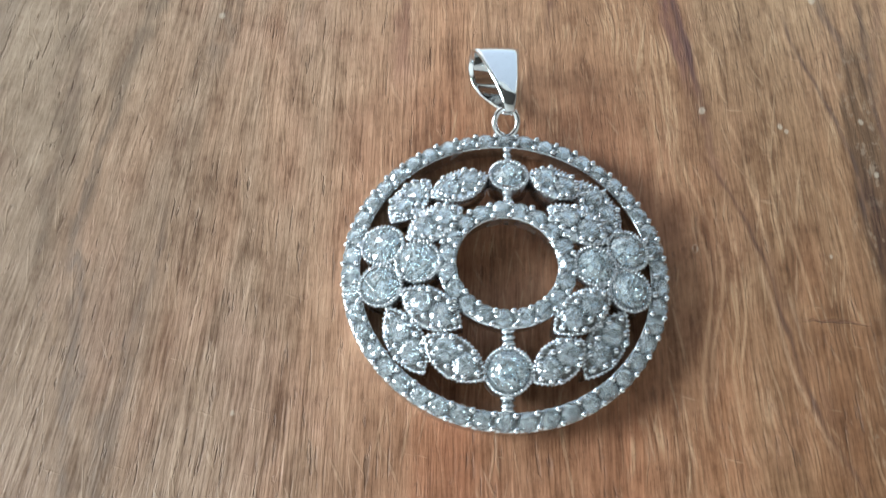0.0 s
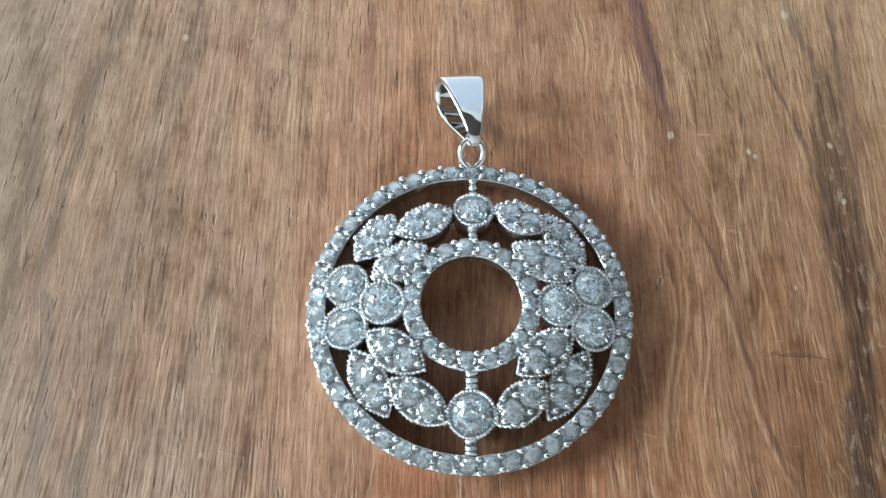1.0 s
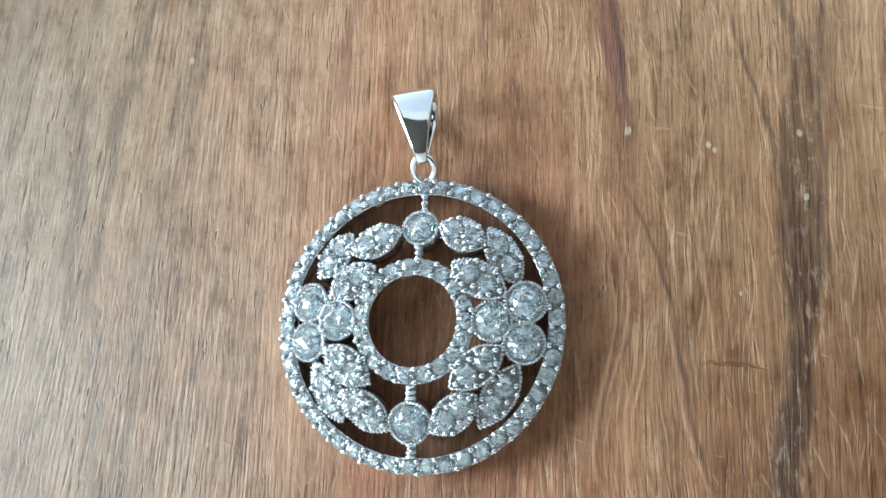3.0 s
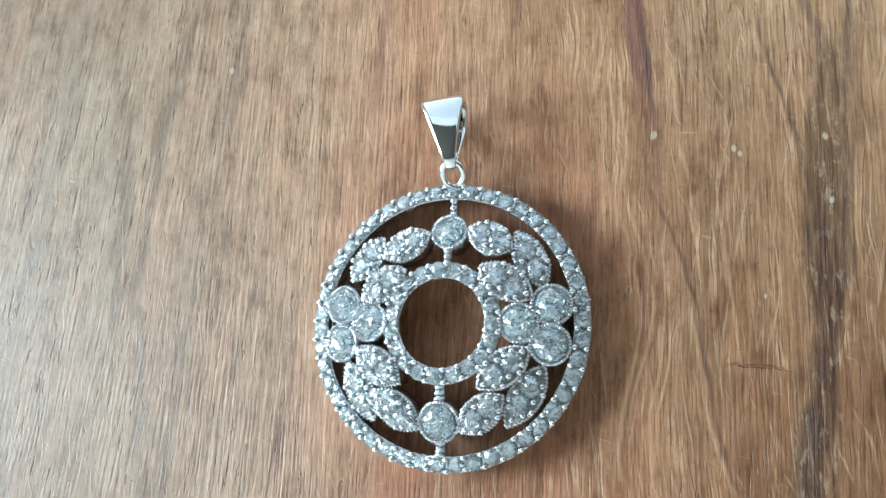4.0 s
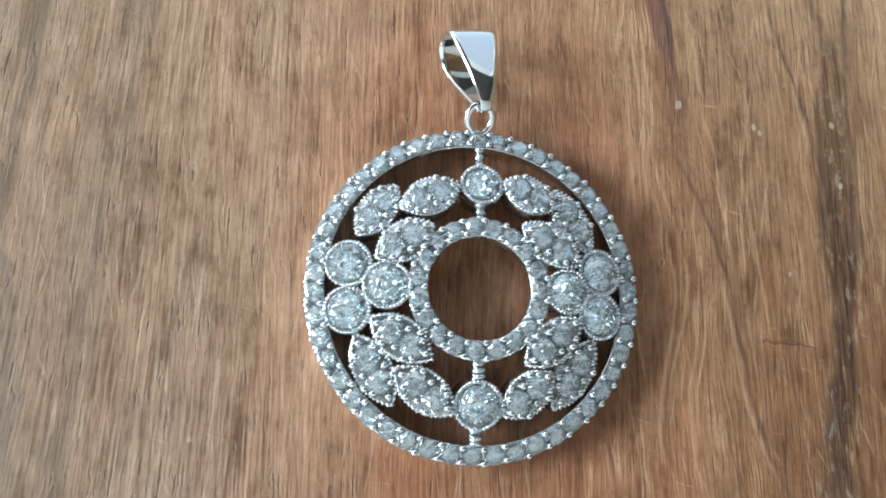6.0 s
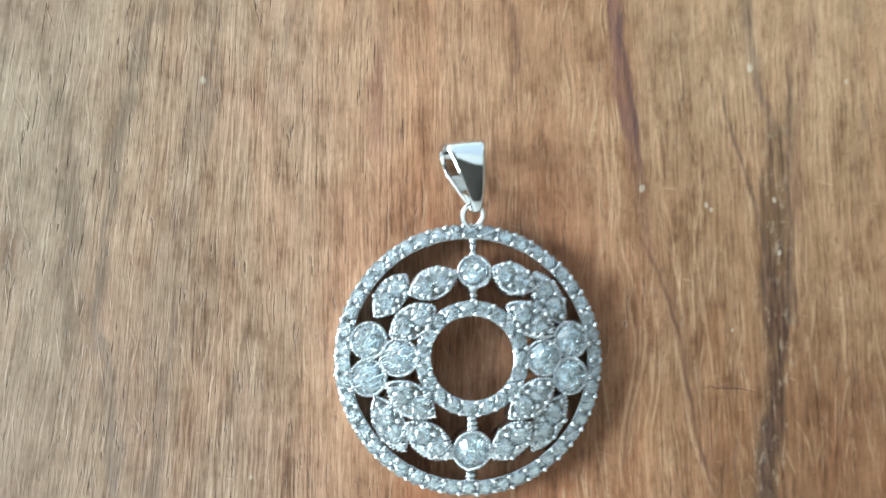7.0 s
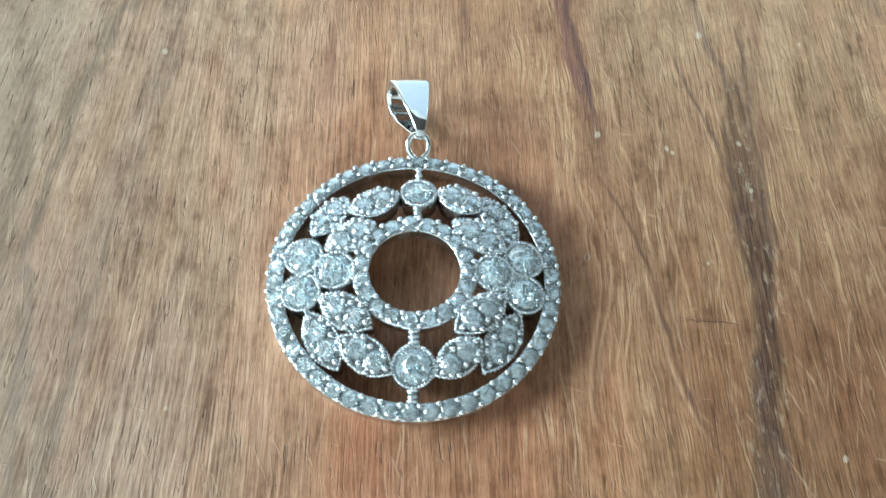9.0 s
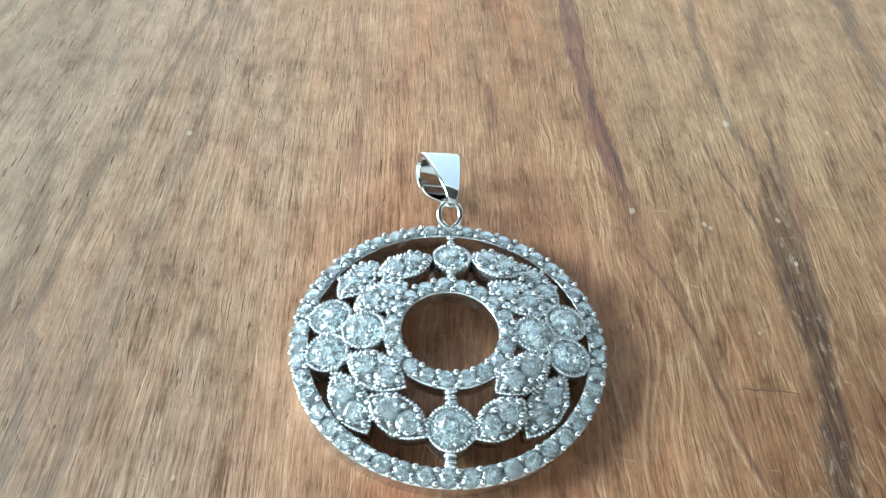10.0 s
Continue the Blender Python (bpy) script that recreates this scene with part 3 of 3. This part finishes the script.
def stone_mesh(name, r):
    """A round brilliant cut of radius r (mm): table, crown, girdle and pavilion; its girdle lies at z = 0."""
    bm = bmesh.new()
    h, d = 0.40 * r, 0.84 * r

    def ring(n, rad, z, off=0.0):
        return [bm.verts.new((rad * MM * math.cos(2 * math.pi * (i + off) / n), rad * MM * math.sin(2 * math.pi * (i + off) / n), z * MM)) for i in range(n)]

    t, c, g = ring(8, 0.46 * r, h), ring(8, 0.74 * r, 0.64 * h, 0.5), ring(16, r, 0.04 * r)
    low, pav = ring(16, r, -0.03 * r), ring(8, 0.42 * r, -0.52 * d, 0.5)
    tip = bm.verts.new((0, 0, -d * MM))
    bm.faces.new(t)
    for i in range(8):
        j = (i + 1) % 8
        bm.faces.new((t[i], c[i], t[j]))
        bm.faces.new((t[i], c[i - 1], g[2 * i], c[i]))
        bm.faces.new((c[i], g[2 * i], g[2 * i + 1]))
        bm.faces.new((c[i], g[2 * i + 1], g[(2 * i + 2) % 16]))
        bm.faces.new((low[2 * i], pav[i - 1], tip, pav[i]))
        bm.faces.new((low[2 * i + 1], low[2 * i], pav[i]))
        bm.faces.new((low[(2 * i + 2) % 16], low[2 * i + 1], pav[i]))
    for i in range(16):
        j = (i + 1) % 16
        bm.faces.new((g[i], low[i], low[j], g[j]))
    bmesh.ops.recalc_face_normals(bm, faces=bm.faces)
    for f in bm.faces:
        f.material_index = 1 if f.calc_center_median().z < -0.05 * r * MM else 0
    me = mesh_of(name, bm, LARGE_CRYSTAL if r > 1.3 else CRYSTAL, False)
    me.materials.append(LARGE_FOIL if r > 1.3 else FOIL)
    return me


def bead_mesh(name, r, squash=(1, 1, 1)):
    bm = bmesh.new()
    add_bead(bm, Matrix.Identity(4), r * MM, 2, squash)
    return mesh_of(name, bm, SILVER)


dice = random.Random(7)
pendant = tagged(new("pendant"), "round openwork silver pendant set with clear crystals, lying on wood", "pendant")
SMALL, LEAF_STONE = stone_mesh("stone", 0.95), stone_mesh("stone", 1.22)
PRONG = bead_mesh("prong", 0.34, (1, 1, 0.9))


def jitter(m, tilt=7.0):
    """Set a little askew, as by hand."""
    return m @ pose(0, 0, 0, dice.uniform(-tilt, tilt), dice.uniform(-tilt, tilt), dice.uniform(0, 45))


def stone_ring(name, r0, r1, depth, count, phase, label):
    """A flat band of silver with one row of stones, and a pair of beads between two neighbours."""
    r = (r0 + r1) / 2
    z = dome_z(r, 0)
    bm = bmesh.new()
    section = round_section(r0, r1, z - depth, z, 0.22, -2 * DOME * r)
    # narrower towards the wood
    section = [(a - (a - r) * 0.45 * min(1.0, max(0.0, (z - 0.4 - b) / (depth - 0.4))), b) for a, b in section]
    lathe(bm, [(a * MM, b * MM) for a, b in section], 180)
    # the outer band is deeper where the pendant is raised, so that it reaches the wood all round
    # the added depth blocks light that would leak under the raised rim
    if r > 10:
        for v in bm.verts:
            v.co.z -= 0.0009 * (0.016 - v.co.x) / 0.032 * min(1.0, max(0.0, (z * MM - 0.0008 - v.co.z) / 0.001))
    bmesh.ops.recalc_face_normals(bm, faces=bm.faces)
    band = part(name, bm, SILVER, pendant, label)
    for i in range(count):
        a = 2 * math.pi * (i + phase) / count
        part("stone", SMALL, None, band, at=jitter(on_dome(r * math.cos(a), r * math.sin(a), a, 0.12)))
        b = a + math.pi / count
        for rr in (r0 + 0.29, r1 - 0.29):
            q = rr + dice.uniform(-0.08, 0.08)
            part("prong", PRONG, None, band, at=on_dome(q * math.cos(b), q * math.sin(b), b, 0.22))
    return band


stone_ring("outer_ring", 14.08, 15.92, 2.05, 46, 0.25, "outer silver band set with small round crystals")
stone_ring("inner_ring", 4.82, 6.68, 2.3, 19, 0.0, "inner silver band set with small round crystals")


def bezel(x, y, r, label="", lift=0.0):
    """A round cup with a beaded edge and one large stone."""
    m = on_dome(x, y, dice.uniform(0, 1), lift)
    bm = bmesh.new()
    lathe(bm, [(a * MM, b * MM) for a, b in ((r, -2.1), (r, 0.0), (r - 0.10, 0.12), (r - 0.30, 0.12), (r - 0.44, 0.06), (0.3 * r, -1.2), (0.3 * r, -2.1))], 40)
    bmesh.ops.recalc_face_normals(bm, faces=bm.faces)
    count = int(round(2 * math.pi * r / 0.37))
    for i in range(count):
        a = 2 * math.pi * i / count
        add_bead(bm, pose((r - 0.16) * math.cos(a) * MM, (r - 0.16) * math.sin(a) * MM, 0.10 * MM, 0, 0, math.degrees(a)), 0.19 * MM, 1, (1.5, 0.85, 1.5))
    cup = part("round_setting", bm, SILVER, pendant, label, at=m)
    part("stone", stone_mesh("stone", r - 0.42), None, cup, at=jitter(Matrix.Translation((0, 0, 0.16 * MM)), 3.0))
    return cup


for bx, by, br in ((0.5, 10.1, 2.05), (-0.15, -10.55, 2.3), (-11.95, 2.2, 2.2), (-8.5, 0.2, 2.25), (-12.0, -2.05, 2.2), (8.5, -0.05, 2.2), (11.9, 1.95, 2.25), (11.75, -2.25, 2.25)):
    bezel(bx, by, br)


def leaf(x0, y0, x1, y1, width, lift):
    """A pointed leaf-shaped setting with a ridged edge, two stones and beads of silver round them."""
    cx, cy, half = (x0 + x1) / 2, (y0 + y1) / 2, math.hypot(x1 - x0, y1 - y0) * 0.53
    m = on_dome(cx, cy, math.atan2(y1 - y0, x1 - x0), lift)

    def outline(shrink, n=15):
        pts = []
        for side in (1, -1):
            for i in range(n - 1):
                u = (-1 + 2 * i / (n - 1)) * side
                pts.append((u * (half - shrink), side * (width / 2 - shrink) * (1 - abs(u) ** 2.3)))
        return pts

    bm = bmesh.new()
    levels = [(outline(0.10), -1.9), (outline(0.0), -0.10), (outline(0.08), 0.06), (outline(0.30), 0.06), (outline(0.45), 0.08)]
    rings = [[bm.verts.new((a * MM, b * MM, z * MM)) for a, b in pts] for pts, z in levels]
    for p, q in zip(rings, rings[1:]):
        for i in range(len(p)):
            j = (i + 1) % len(p)
            bm.faces.new((p[i], p[j], q[j], q[i]))
    bm.faces.new(rings[-1])
    bm.faces.new(list(reversed(rings[0])))
    bmesh.ops.recalc_face_normals(bm, faces=bm.faces)
    edge = outline(0.14, 61)
    gone, last = 0.0, edge[-1]
    for p, ahead in zip(edge, edge[1:] + edge[:1]):
        gone += math.hypot(p[0] - last[0], p[1] - last[1])
        if gone > 0.36:
            face = math.degrees(math.atan2(ahead[1] - last[1], ahead[0] - last[0])) + 90
            add_bead(bm, pose(p[0] * MM, p[1] * MM, 0.0, 0, 0, face), 0.19 * MM, 1, (1.5, 0.85, 1.7))
            gone = 0.0
        last = p
    cup = part("leaf_setting", bm, SILVER, pendant, at=m)
    s = 1.16
    for u in (-s, s):
        part("stone", LEAF_STONE, None, cup, at=jitter(Matrix.Translation((u * MM, 0, 0.28 * MM)), 6.0))
    for px, py in ((0, 1.05), (0, -1.05), (0.72 * half, 0.12), (-0.72 * half, -0.12), (s * 1.55, 0.90), (-s * 1.55, -0.90), (s * 1.55, -0.90), (-s * 1.55, 0.90), (s, 1.42), (s, -1.42), (-s, 1.42), (-s, -1.42)):
        part("prong", PRONG, None, cup, at=Matrix.Translation(((px + dice.uniform(-0.08, 0.08)) * MM, (py + dice.uniform(-0.08, 0.08)) * MM, 0.34 * MM)))
    return cup


# three leaves in each quarter: beside the round setting, at the rim (a little lower), beside the inner ring
for beside, rim, inner in (((-1.7, 9.95, -7.2, 7.5), (-7.6, 9.9, -11.2, 5.0), (-4.3, 5.9, -9.5, 2.7)),
                           ((2.65, 10.5, 7.6, 8.0), (7.9, 10.1, 11.2, 3.9), (4.2, 6.1, 9.9, 2.6)),
                           ((-7.7, -7.3, -2.4, -11.3), (-11.3, -4.3, -8.0, -10.6), (-9.9, -2.8, -4.5, -6.5)),
                           ((6.8, -7.6, 2.2, -11.5), (11.15, -4.5, 7.15, -10.9), (9.6, -2.7, 4.2, -6.9))):
    leaf(*beside, 3.8, 0.1)
    leaf(*rim, 3.6, -0.3)
    leaf(*inner, 3.8, 0.15)


def post(x, y0, y1, width):
    """A short bar of rounded rings that joins two settings."""
    bm = bmesh.new()
    z = dome_z(x, (y0 + y1) / 2) - 0.5
    n, step = 3, (y1 - y0) / 3
    add_box(bm, (-width * 0.36 * MM, y0 * MM, (z - 0.6) * MM), (width * 0.36 * MM, y1 * MM, (z + 0.05) * MM), 0.08 * MM)
    for i in range(n):
        add_bead(bm, pose(0, (y0 + step * (i + 0.5)) * MM, (z - 0.05) * MM, dice.uniform(-14, 14), 0, dice.uniform(-12, 12)), width * 0.56 * MM, 2, (1.0, step * 0.5 / (width * 0.56), 1.0))
    ob = part("post", bm, SILVER, pendant)
    ob.location.x = x * MM
    return ob


post(0.55, 11.9, 14.3, 0.95)
post(0.3, 6.4, 8.3, 0.95)
post(-0.1, -8.4, -6.4, 1.4)
post(-0.2, -14.3, -12.6, 1.4)

# the loop at the rim, and the bail that hangs in it
bm = bmesh.new()
add_tube(bm, [Vector((0.5 + 1.2 * math.cos(a), 16.9 + 1.25 * math.sin(a), 2.75 + 0.75 * math.sin(a))) * MM for a in (2 * math.pi * i / 40 for i in range(40))], 0.35 * MM, 12)
part("loop", bm, POLISHED, pendant, "small round silver loop joining rim and bail")


def bail_mesh():
    """A tapered strip folded into a drop-shaped loop, widest at the fold. Local: y from the tip to the fold, z up."""
    bm = bmesh.new()
    length, thick = 8.0, 0.28
    # the front arches from the tip to the fold; the back runs down to the wood and up again
    knots = ((0.0, 4.3), (0.7, 4.83), (1.6, 5.12), (2.6, 5.23), (3.6, 5.27), (5.0, 5.21), (6.4, 5.06), (7.4, 4.88), (8.1, 4.55), (8.6, 3.9), (8.75, 3.0), (8.5, 2.0), (7.8, 1.0), (6.6, 0.45), (5.0, 0.6), (3.4, 1.5), (1.6, 2.7), (0.2, 3.6))
    side = []
    for i in range(len(knots) - 1):
        p0, p1, p2, p3 = (Vector(knots[min(max(i + o, 0), len(knots) - 1)]) for o in (-1, 0, 1, 2))
        for t in (0.0, 0.25, 0.5, 0.75):
            side.append(tuple(0.5 * (2 * p1 + (p2 - p0) * t + (2 * p0 - 5 * p1 + 4 * p2 - p3) * t * t + (3 * p1 - p0 - 3 * p2 + p3) * t ** 3)))
    side.append(knots[-1])
    rows = []
    for i, (p, q) in enumerate(side):
        a, b = side[max(i - 1, 0)], side[min(i + 1, len(side) - 1)]
        t = Vector((b[0] - a[0], b[1] - a[1])).normalized()
        nrm = Vector((-t.y, t.x))
        w = 0.50 + 1.95 * min(1.0, max(p, 0) / length)
        row = []
        for s in range(9):
            v = -1 + s / 4
            crown = 0.10 * (1 - v * v)
            row.append(bm.verts.new((w * v * MM, (p + nrm.x * crown) * MM, (q + nrm.y * crown) * MM)))
        rows.append(row)
    for r0, r1 in zip(rows, rows[1:]):
        for s in range(8):
            bm.faces.new((r0[s], r0[s + 1], r1[s + 1], r1[s]))
    bmesh.ops.recalc_face_normals(bm, faces=bm.faces)
    bmesh.ops.solidify(bm, geom=bm.faces[:], thickness=thick * MM)
    bmesh.ops.recalc_face_normals(bm, faces=bm.faces)
    return bm


bail = part("bail", bail_mesh(), POLISHED, pendant, "tapered polished silver bail, open at both sides")
bail.matrix_local = pose(0.1 * MM, 17.0 * MM, 0.1 * MM, 0, 9, 9)

# set down on the wood: its right edge touches, the other is a little raised
pendant.matrix_world = pose(0, 0, 0.00047, 0, 1.72, 0)
